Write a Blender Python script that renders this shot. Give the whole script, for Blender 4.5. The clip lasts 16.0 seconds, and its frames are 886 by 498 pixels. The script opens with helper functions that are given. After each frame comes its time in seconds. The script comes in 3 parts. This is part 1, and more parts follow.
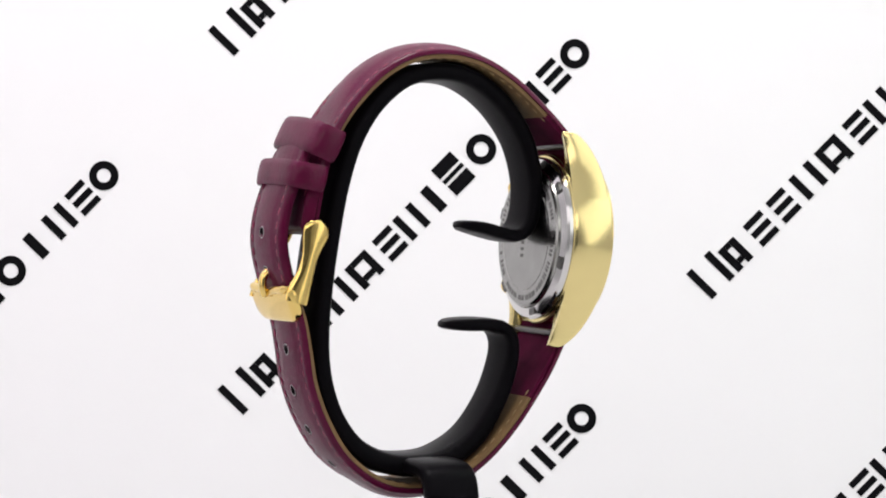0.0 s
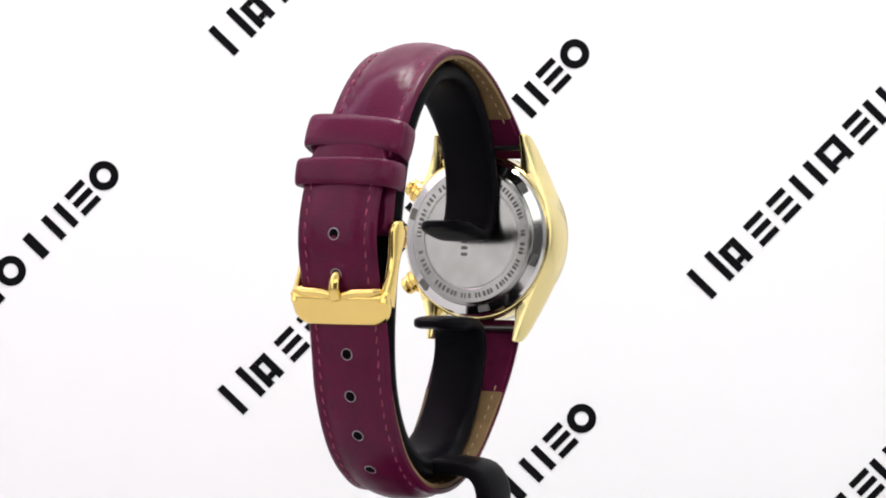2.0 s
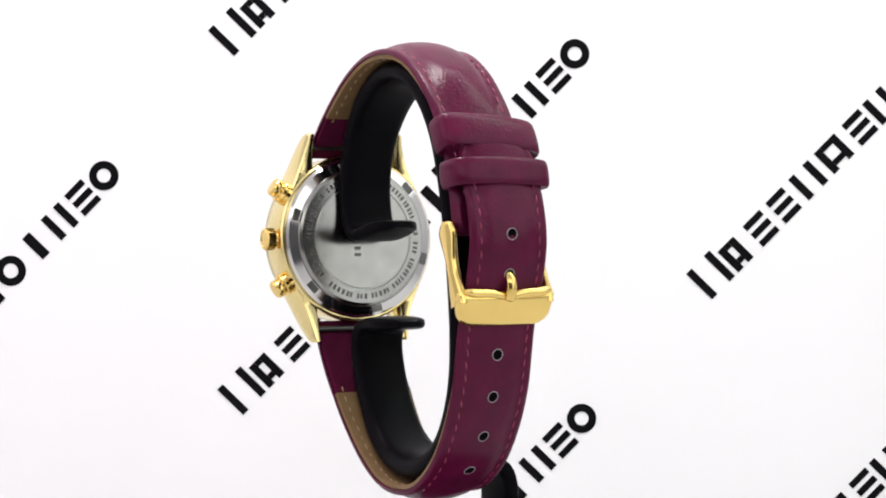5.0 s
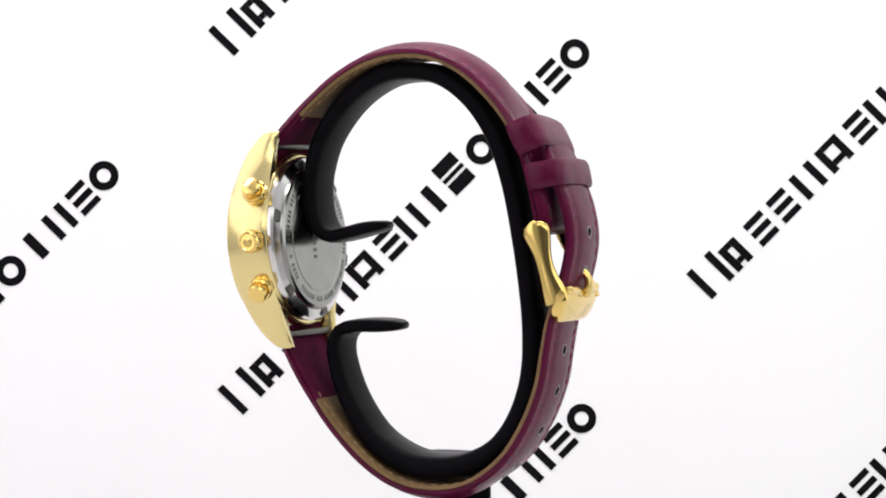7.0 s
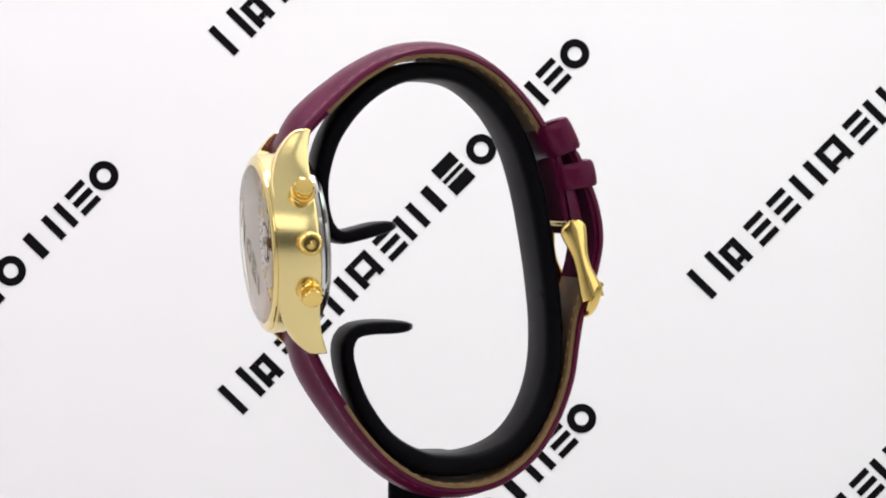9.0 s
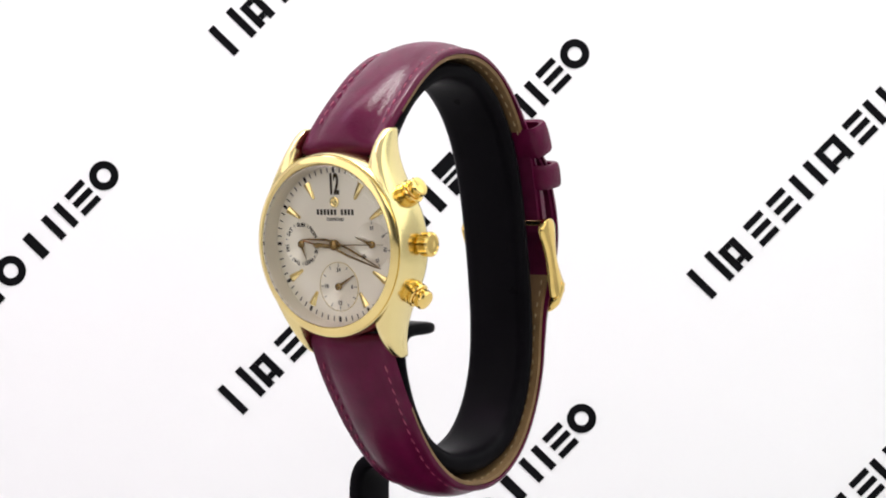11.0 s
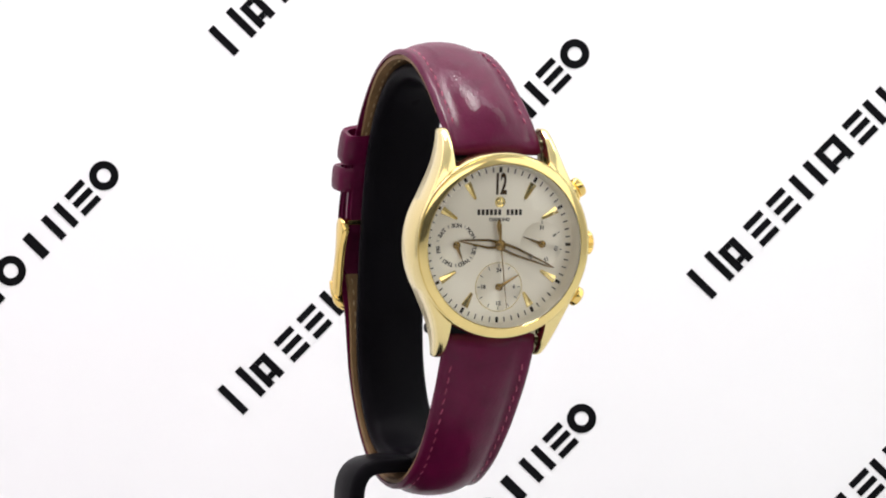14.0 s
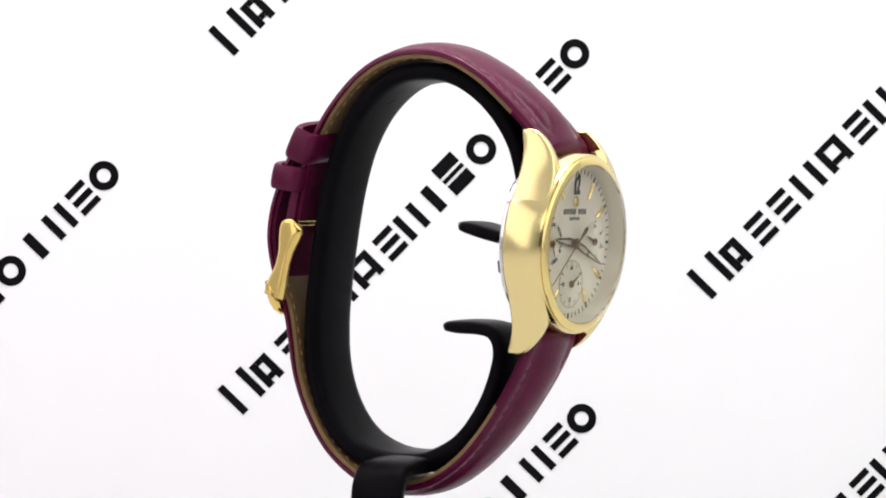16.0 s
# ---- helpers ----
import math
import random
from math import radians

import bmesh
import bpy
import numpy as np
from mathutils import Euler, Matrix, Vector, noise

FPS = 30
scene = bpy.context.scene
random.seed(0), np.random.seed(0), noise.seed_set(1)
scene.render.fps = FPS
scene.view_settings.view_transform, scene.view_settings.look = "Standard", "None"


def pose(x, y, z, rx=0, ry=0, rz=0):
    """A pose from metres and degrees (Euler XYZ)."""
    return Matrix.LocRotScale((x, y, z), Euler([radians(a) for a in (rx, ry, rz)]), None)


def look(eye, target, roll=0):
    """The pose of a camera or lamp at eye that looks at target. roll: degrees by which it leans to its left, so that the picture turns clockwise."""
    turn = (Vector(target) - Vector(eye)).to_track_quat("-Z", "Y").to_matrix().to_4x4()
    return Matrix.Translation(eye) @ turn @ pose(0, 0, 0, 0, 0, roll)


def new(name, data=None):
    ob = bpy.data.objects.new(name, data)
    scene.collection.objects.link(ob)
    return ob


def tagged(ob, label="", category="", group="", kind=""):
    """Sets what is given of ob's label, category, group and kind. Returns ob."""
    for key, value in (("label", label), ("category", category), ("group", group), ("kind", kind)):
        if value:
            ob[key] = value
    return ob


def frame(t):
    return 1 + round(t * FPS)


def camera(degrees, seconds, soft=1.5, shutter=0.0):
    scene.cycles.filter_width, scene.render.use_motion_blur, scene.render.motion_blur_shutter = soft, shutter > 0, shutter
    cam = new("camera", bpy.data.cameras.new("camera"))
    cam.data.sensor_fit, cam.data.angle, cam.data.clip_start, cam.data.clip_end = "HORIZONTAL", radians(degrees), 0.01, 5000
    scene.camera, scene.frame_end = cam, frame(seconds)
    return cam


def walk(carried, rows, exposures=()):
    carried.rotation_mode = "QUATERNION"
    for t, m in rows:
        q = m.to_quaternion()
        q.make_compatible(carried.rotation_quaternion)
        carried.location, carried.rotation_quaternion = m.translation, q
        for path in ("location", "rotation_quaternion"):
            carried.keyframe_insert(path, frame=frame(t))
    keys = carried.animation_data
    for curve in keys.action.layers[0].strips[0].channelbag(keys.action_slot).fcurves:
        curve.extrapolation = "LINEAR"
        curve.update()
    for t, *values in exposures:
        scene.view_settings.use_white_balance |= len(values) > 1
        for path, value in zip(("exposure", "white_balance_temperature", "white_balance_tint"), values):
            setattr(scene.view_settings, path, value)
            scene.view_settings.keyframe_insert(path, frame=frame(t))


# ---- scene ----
# Watch on a turning display stand inside a small white light tent. Small-thing sizes are in mm (MM).
MM = 0.001
Z0 = 0.075            # height of the watch's middle over the tent floor
SPIN = 19.1          # degrees a second
T_FRONT = 12.83       # the strap faces the lens

D_CAM, PITCH, X_CAM = 0.425, radians(1.36), 0.00288
cam = camera(21.10, 16.0, soft=1.9)
EYE = look((X_CAM, -D_CAM * math.cos(PITCH), Z0 + D_CAM * math.sin(PITCH)), (X_CAM, 0, Z0))
walk(cam, [(0, EYE), (16.0, EYE)], exposures=[(0, -0.12), (0.4, 0.0), (2.6, 0.0), (3.2, -0.2), (3.6, -0.2), (4.0, 0.0), (7.4, 0.0), (7.9, -0.2), (9.2, -0.18), (11.3, 0.0),
                                           (12.0, -0.02), (12.4, -0.2), (13.2, -0.2), (13.9, 0.0), (16.0, 0.0)])

# ---- world and lamps ----
world = bpy.data.worlds.new("world")
scene.world = world
world.use_nodes = True
world.node_tree.nodes["Background"].inputs[0].default_value = (0.9, 0.93, 1.0, 1)
world.node_tree.nodes["Background"].inputs[1].default_value = 0.15


def area_lamp(name, eye, target, sx, sy, watts, colour, shape="ELLIPSE"):
    data = bpy.data.lights.new(name, "AREA")
    data.shape, data.size, data.size_y, data.energy, data.color = shape, sx, sy, watts, colour
    ob = new(name, data)
    ob.matrix_basis = look(eye, target)
    return ob


area_lamp("tent_lamp_top", (0.0, -0.03, 0.53), (0, -0.02, 0), 0.13, 0.10, 1.25, (1.0, 0.99, 0.96), "RECTANGLE")
# Unseen fill lamp, added to brighten gold and dial from the front.
area_lamp("front_fill", (0.0, -0.70, 0.42), (0, 0, 0.08), 0.85, 0.25, 1.3, (1.0, 0.985, 0.95), "RECTANGLE")
# Unseen fill lamp, added to brighten the backdrop from above.
area_lamp("backdrop_fill", (0.0, 0.05, 0.53), (0, 0.15, 0.0), 0.6, 0.10, 1.12, (1.0, 0.945, 0.985))
area_lamp("tent_lamp_west", (-0.44, -0.14, 0.24), (0.05, -0.06, 0.12), 0.60, 0.44, 0.93, (1.0, 0.95, 0.98), "RECTANGLE")
area_lamp("tent_lamp_east", (0.44, -0.14, 0.24), (-0.05, -0.06, 0.12), 0.60, 0.44, 0.93, (0.97, 1.0, 0.97), "RECTANGLE")
# Two added unseen lamps, only to tint the backdrop pink and green at its sides.
area_lamp("backdrop_tint_pink", (-0.34, 0.02, 0.49), (-0.15, 0.16, 0.06), 0.12, 0.16, 0.36, (1.0, 0.63, 0.95), "RECTANGLE")
area_lamp("backdrop_tint_green", (0.34, 0.02, 0.49), (0.15, 0.16, 0.06), 0.12, 0.16, 0.32, (0.72, 1.0, 0.84), "RECTANGLE")


# ---- materials ----
def material(name, colour, rough=0.5, metal=0.0, vary=0.0, scale=300.0, bump=0.0, bump_scale=900.0, coat=0.0, spec=0.5, rough_vary=0.0):
    m = bpy.data.materials.new(name)
    m.use_nodes = True
    nt = m.node_tree
    b = nt.nodes["Principled BSDF"]
    b.inputs["Base Color"].default_value = (*colour, 1)
    b.inputs["Roughness"].default_value = rough
    b.inputs["Metallic"].default_value = metal
    b.inputs["Coat Weight"].default_value = coat
    b.inputs["Coat Roughness"].default_value = 0.10
    b.inputs["Specular IOR Level"].default_value = spec
    co = nt.nodes.new("ShaderNodeTexCoord")

    def noise_node(s, detail=4):
        n = nt.nodes.new("ShaderNodeTexNoise")
        n.inputs["Scale"].default_value = s
        n.inputs["Detail"].default_value = detail
        nt.links.new(co.outputs["Object"], n.inputs["Vector"])
        return n

    if vary:
        n = noise_node(scale)
        ramp = nt.nodes.new("ShaderNodeMapRange")
        ramp.inputs["From Min"].default_value, ramp.inputs["From Max"].default_value = 0.3, 0.7
        ramp.inputs["To Min"].default_value, ramp.inputs["To Max"].default_value = 1 - vary, 1 + vary
        mix = nt.nodes.new("ShaderNodeVectorMath")
        mix.operation = "MULTIPLY"
        mix.inputs[0].default_value = colour
        nt.links.new(n.outputs["Fac"], ramp.inputs["Value"])
        nt.links.new(ramp.outputs[0], mix.inputs[1])
        nt.links.new(mix.outputs[0], b.inputs["Base Color"])
    if rough_vary:
        n = noise_node(scale * 0.6)
        ramp = nt.nodes.new("ShaderNodeMapRange")
        ramp.inputs["From Min"].default_value, ramp.inputs["From Max"].default_value = 0.3, 0.7
        ramp.inputs["To Min"].default_value, ramp.inputs["To Max"].default_value = rough - rough_vary, rough + rough_vary
        nt.links.new(n.outputs["Fac"], ramp.inputs["Value"])
        nt.links.new(ramp.outputs[0], b.inputs["Roughness"])
    if bump:
        n = noise_node(bump_scale, 6)
        bp = nt.nodes.new("ShaderNodeBump")
        bp.inputs["Strength"].default_value = bump
        bp.inputs["Distance"].default_value = 0.0002
        nt.links.new(n.outputs["Fac"], bp.inputs["Height"])
        nt.links.new(bp.outputs[0], b.inputs["Normal"])
        nt.links.new(bp.outputs[0], b.inputs["Coat Normal"])
    return m


PAPER = material("white_paper", (0.86, 0.86, 0.87), 0.75, vary=0.012, scale=9.0, bump=0.05, bump_scale=1500)
INK = material("black_print", (0.005, 0.005, 0.006), 0.8, vary=0.2, scale=60, spec=0.05)
TABLE = material("pale_table_paper", (0.46, 0.46, 0.46), 0.7, vary=0.02, scale=14)
SIDE_GREY = material("side_grey", (0.48, 0.48, 0.485), 0.8, vary=0.12, scale=12)
DARK_FRONT = material("dark_front", (0.10, 0.10, 0.105), 0.8, vary=0.15, scale=12)
GOLD = material("polished_gold", (0.84, 0.67, 0.28), 0.09, 1.0, vary=0.03, scale=120, bump=0.06, bump_scale=160, rough_vary=0.03)
SATIN_GOLD = material("satin_gold", (0.80, 0.665, 0.31), 0.19, 1.0, vary=0.03, scale=160, bump=0.05, bump_scale=1500, rough_vary=0.03)
DEEP_GOLD = material("deep_yellow_gold", (0.84, 0.61, 0.20), 0.13, 1.0, vary=0.04, scale=140, bump=0.05, bump_scale=200, rough_vary=0.03)
GOLD_DARK = material("brushed_gold", (0.73, 0.57, 0.24), 0.25, 1.0, vary=0.05, scale=200)
# Same steel twice: disc darkened for dark reflections, ring brightened for white ones.
STEEL_DARKENED = material("steel_darkened", (0.32, 0.32, 0.305), 0.20, 1.0, vary=0.07, scale=250, bump=0.05, bump_scale=700)
STEEL_BRIGHTENED = material("steel_brightened", (0.66, 0.65, 0.64), 0.10, 1.0, vary=0.03, scale=200)
ENGRAVED = material("engraved_steel", (0.12, 0.118, 0.113), 0.36, 1.0, vary=0.1, scale=300)
LEATHER = material("burgundy_leather", (0.084, 0.0032, 0.028), 0.50, vary=0.14, scale=220, bump=0.30, bump_scale=1700, coat=0.34, spec=0.05, rough_vary=0.06)
LEATHER_NO_GLARE = material("burgundy_no_glare", (0.075, 0.006, 0.028), 0.8, vary=0.15, scale=300, spec=0.05)
LINING = material("tan_lining", (0.18, 0.103, 0.038), 0.7, vary=0.14, scale=260, bump=0.4, bump_scale=1600)
THREAD = material("crimson_thread", (0.27, 0.025, 0.075), 0.6, vary=0.2, scale=900, bump=0.3, bump_scale=3000)
PALE_THREAD = material("pale_thread", (0.32, 0.22, 0.11), 0.7, vary=0.25, scale=900)
BLACK_PLASTIC = material("black_plastic", (0.0045, 0.004, 0.0052), 0.33, spec=0.07, vary=0.15, scale=120, bump=0.12, bump_scale=1800, rough_vary=0.06)
BLACK_PLASTIC.node_tree.nodes["Principled BSDF"].inputs["IOR"].default_value = 1.25
LEATHER.node_tree.nodes["Principled BSDF"].inputs["Coat IOR"].default_value = 1.42
LEATHER.node_tree.nodes["Principled BSDF"].inputs["Coat Roughness"].default_value = 0.07
HOLE_EDGE = material("pale_hole_edge", (0.30, 0.27, 0.28), 0.6, vary=0.2, scale=900)
HOLE_SHADE = material("hole_shade", (0.003, 0.002, 0.003), 0.9, spec=0.02)
DIAL_INK = material("dark_dial_print", (0.014, 0.009, 0.006), 0.7, spec=0.15)
# Gold of the hands, with the dark reflection seen face-on put into the colour.
HAND_GOLD_DARKENED = material("darkened_gold", (0.27, 0.17, 0.055), 0.16, 1.0, vary=0.05, scale=300)
HAND_DARK = material("dark_bronze_numeral", (0.05, 0.03, 0.014), 0.3, 1.0)
DIAL = material("silver_sunray_dial", (0.86, 0.805, 0.68), 0.30, 0.35)
SUBDIAL = material("silver_subdial", (0.85, 0.795, 0.67), 0.28, 0.35)
for m in (DIAL, SUBDIAL):
    b = m.node_tree.nodes["Principled BSDF"]
    b.inputs["Anisotropic"].default_value = 0.9
    b.inputs["Anisotropic Rotation"].default_value = 0.25
    tan = m.node_tree.nodes.new("ShaderNodeTangent")
    tan.direction_type, tan.axis = "RADIAL", "Z"
    m.node_tree.links.new(tan.outputs[0], b.inputs["Tangent"])
GLASS = bpy.data.materials.new("watch_glass")
GLASS.use_nodes = True
nodes, links = GLASS.node_tree.nodes, GLASS.node_tree.links
nodes.remove(nodes["Principled BSDF"])
clear, gloss, mixed, fres = (nodes.new("ShaderNodeBsdf" + k) if k in ("Transparent", "Glossy") else nodes.new("ShaderNode" + k) for k in ("Transparent", "Glossy", "MixShader", "Fresnel"))
clear.inputs["Color"].default_value = (0.995, 0.995, 0.99, 1)
gloss.inputs["Roughness"].default_value = 0.02
fres.inputs["IOR"].default_value = 1.5
links.new(fres.outputs[0], mixed.inputs[0])
links.new(clear.outputs[0], mixed.inputs[1])
links.new(gloss.outputs[0], mixed.inputs[2])
links.new(mixed.outputs[0], nodes["Material Output"].inputs[0])


# ---- building helpers ----
def part(name, bm, mat, parent=None, label="", smooth=35):
    me = bpy.data.meshes.new(name)
    bmesh.ops.recalc_face_normals(bm, faces=bm.faces)
    bm.to_mesh(me)
    bm.free()
    me.materials.append(mat)
    if smooth:
        me.shade_smooth()
        me.set_sharp_from_angle(angle=radians(smooth))
    ob = new(name, me)
    ob.parent = parent
    if label:
        tagged(ob, label)
    return ob


def add_box(bm, c, size, m=None):
    mat = Matrix.Translation(Vector(c) * MM) @ (m or Matrix()) @ Matrix.Diagonal((size[0] * MM, size[1] * MM, size[2] * MM, 1))
    return bmesh.ops.create_cube(bm, size=1, matrix=mat)["verts"]


def box(c, size, m=None, bevel=0.0):
    bm = bmesh.new()
    add_box(bm, c, size, m)
    if bevel:
        bmesh.ops.bevel(bm, geom=bm.edges[:], offset=bevel * MM, segments=2, affect="EDGES")
    return bm


def loft(rings, close=True, caps=True, bm=None):
    """Skin of quads through equal rings of points in mm."""
    bm = bm or bmesh.new()
    rows = [[bm.verts.new(Vector(p) * MM) for p in ring] for ring in rings]
    n = len(rows[0])
    for a, b in zip(rows, rows[1:]):
        for i in range(n if close else n - 1):
            bm.faces.new((a[i], a[(i + 1) % n], b[(i + 1) % n], b[i]))
    if caps:
        bm.faces.new(rows[0])
        bm.faces.new(rows[-1])
    return bm


def lathe(profile, n=96, caps=False, bm=None):
    """Turned shape from (radius, height) in mm about local Z."""
    rings = [[(r * math.cos(2 * math.pi * i / n), r * math.sin(2 * math.pi * i / n), z) for i in range(n)] for r, z in profile]
    return loft(rings, True, caps, bm)


def spline(points, n):
    """n points evenly along a smooth curve through the control points."""
    p = [Vector(q) for q in points]
    p = [p[0] * 2 - p[1]] + p + [p[-1] * 2 - p[-2]]
    fine = []
    for i in range(1, len(p) - 2):
        for k in range(24):
            t = k / 24
            a, b, c, d = p[i - 1:i + 3]
            fine.append(0.5 * ((2 * b) + (c - a) * t + (2 * a - 5 * b + 4 * c - d) * t * t + (3 * b - a - 3 * c + d) * t ** 3))
    fine.append(p[-2])
    run = [0.0]
    for a, b in zip(fine, fine[1:]):
        run.append(run[-1] + (b - a).length)
    out, j = [], 0
    for i in range(n):
        s = run[-1] * i / (n - 1)
        while j < len(run) - 2 and run[j + 1] < s:
            j += 1
        u = (s - run[j]) / max(run[j + 1] - run[j], 1e-9)
        out.append(fine[j].lerp(fine[j + 1], min(u, 1)))
    return out, run[-1]


def frames_on(points):
    """Points of a (y, z) path with their tangent and left-hand normal."""
    res = []
    for i, p in enumerate(points):
        t = (points[min(i + 1, len(points) - 1)] - points[max(i - 1, 0)]).normalized()
        res.append((p, t, Vector((-t.y, t.x))))
    return res


def smoothstep(a, b, x):
    u = min(max((x - a) / (b - a), 0), 1)
    return u * u * (3 - 2 * u)


def text_mesh(name, body, size, mat, parent, m, depth=0.02, weight=0.025):
    cu = bpy.data.curves.new(name, "FONT")
    cu.body, cu.size, cu.align_x, cu.align_y, cu.extrude = body, size * MM, "CENTER", "CENTER", depth * MM
    cu.resolution_u = 3
    cu.offset = weight * MM
    tmp = bpy.data.objects.new(name, cu)
    scene.collection.objects.link(tmp)
    bpy.context.view_layer.update()
    me = bpy.data.meshes.new_from_object(tmp.evaluated_get(bpy.context.evaluated_depsgraph_get()))
    bpy.data.objects.remove(tmp)
    me.materials.clear()
    me.materials.append(mat)
    ob = new(name, me)
    ob.parent = parent
    ob.matrix_basis = m
    return ob


def at(x, y, z, rz=0.0):
    return pose(x * MM, y * MM, z * MM, 0, 0, rz)


# ---- tent: floor, backdrop, walls, ceiling ----
Y_BACK = 160.0


def slab(name, c, size, mat, label):
    ob = part(name, box(c, size), mat, smooth=0)
    return tagged(ob, label, kind="structure")


slab("floor", (0, -300, -5), (920, 940, 10), TABLE, "pale grey paper floor of the light tent")
backdrop = slab("backdrop", (0, Y_BACK + 5, 275), (920, 10, 550), PAPER, "white paper backdrop with black diagonal print")
# Unseen side panels; their grey sets what leather and gold reflect.
slab("wall_west", (-465, -300, 275), (10, 940, 550), SIDE_GREY, "unseen grey side panel, added to shape the reflections")
slab("wall_east", (465, -300, 275), (10, 940, 550), SIDE_GREY, "unseen grey side panel, added to shape the reflections")
slab("ceiling", (0, -300, 555), (940, 940, 10), PAPER, "white top of the light tent")
# Unseen dark panel, added so that gold facing the camera reflects a dark room.
slab("wall_south", (0, -775, 275), (940, 10, 550), DARK_FRONT, "unseen dark panel that stands for the dark room in front")

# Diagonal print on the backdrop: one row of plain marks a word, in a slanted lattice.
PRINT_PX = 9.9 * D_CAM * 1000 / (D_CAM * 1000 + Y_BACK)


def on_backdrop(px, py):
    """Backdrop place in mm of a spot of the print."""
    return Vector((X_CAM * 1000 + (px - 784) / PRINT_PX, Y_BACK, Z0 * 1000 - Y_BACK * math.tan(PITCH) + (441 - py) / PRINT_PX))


def bar(bm, o, u, v, a0, a1, b0, b1):
    """A flat bar from a0 to a1 along the row and b0 to b1 across it."""
    vs = []
    for dy in (0.0, -0.12):
        for a, b in ((a0, b0), (a1, b0), (a1, b1), (a0, b1)):
            q = o + u * a + v * b
            vs.append(bm.verts.new(Vector((q.x, q.y + dy, q.z)) * MM))
    for f in ((0, 1, 2, 3), (4, 5, 6, 7), (0, 1, 5, 4), (1, 2, 6, 5), (2, 3, 7, 6), (3, 0, 4, 7)):
        bm.faces.new([vs[i] for i in f])


def ring_mark(bm, o, u, v, c, r, w, n=24):
    loops = []
    for rr, dy in ((r, 0.0), (r, -0.12), (r - w, -0.12), (r - w, 0.0)):
        loops.append([bm.verts.new(Vector((q.x, q.y + dy, q.z)) * MM) for q in
                      (o + u * (c + rr * math.cos(2 * math.pi * i / n)) + v * (r + rr * math.sin(2 * math.pi * i / n)) for i in range(n))])
    for a, b in zip(loops, loops[1:]):
        for i in range(n):
            bm.faces.new((a[i], a[(i + 1) % n], b[(i + 1) % n], b[i]))


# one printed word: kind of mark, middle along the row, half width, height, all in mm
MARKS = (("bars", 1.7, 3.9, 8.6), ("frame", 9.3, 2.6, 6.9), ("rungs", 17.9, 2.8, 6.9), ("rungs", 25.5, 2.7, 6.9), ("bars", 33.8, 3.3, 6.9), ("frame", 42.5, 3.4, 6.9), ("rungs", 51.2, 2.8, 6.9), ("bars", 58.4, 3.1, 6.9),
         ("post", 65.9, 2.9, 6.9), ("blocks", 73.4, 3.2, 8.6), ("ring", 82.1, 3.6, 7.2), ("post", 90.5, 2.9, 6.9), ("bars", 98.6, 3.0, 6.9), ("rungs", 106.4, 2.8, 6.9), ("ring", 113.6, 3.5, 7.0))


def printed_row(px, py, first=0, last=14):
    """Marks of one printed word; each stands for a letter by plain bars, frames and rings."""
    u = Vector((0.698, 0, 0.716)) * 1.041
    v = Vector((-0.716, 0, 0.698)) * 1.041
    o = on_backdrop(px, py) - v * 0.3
    bm = bmesh.new()
    w = 1.85
    for kind, c, hw, h in MARKS[first:last + 1]:
        if kind in ("bars", "frame"):
            bar(bm, o, u, v, c - hw, c - hw + w, 0, h)
            bar(bm, o, u, v, c + hw - w, c + hw, 0, h)
        if kind == "frame":
            bar(bm, o, u, v, c - hw + w + 0.02, c + hw - w - 0.02, h - w * 0.8, h)
            bar(bm, o, u, v, c - hw + w + 0.02, c + hw - w - 0.02, h * 0.16, h * 0.16 + w * 0.8)
        elif kind == "rungs":
            for q in (0.0, (h - w * 0.85) / 2, h - w * 0.85):
                bar(bm, o, u, v, c - hw, c + hw, q, q + w * 0.85)
        elif kind == "post":
            bar(bm, o, u, v, c - w * 0.65, c + w * 0.65, 0, h)
        elif kind == "blocks":
            bar(bm, o, u, v, c - hw, c + hw, 0, h * 0.36)
            bar(bm, o, u, v, c - hw, c + hw, h * 0.44, h * 0.56)
            bar(bm, o, u, v, c - hw, c + hw, h * 0.64, h)
        elif kind == "ring":
            ring_mark(bm, o, u, v, c, h / 2, w)
    return part("printed_word", bm, INK, backdrop, "row of black printed marks", smooth=0)


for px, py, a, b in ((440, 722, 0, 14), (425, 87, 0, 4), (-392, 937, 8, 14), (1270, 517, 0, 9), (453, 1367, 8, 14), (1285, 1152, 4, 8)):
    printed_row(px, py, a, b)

# ---- display stand ----
X_MID = 1.4           # middle of strap and stand beside the turning axis


def side(y, z):
    """A spot on the side profile, in mm from the turning axis and the case's middle."""
    return Vector((y, z))


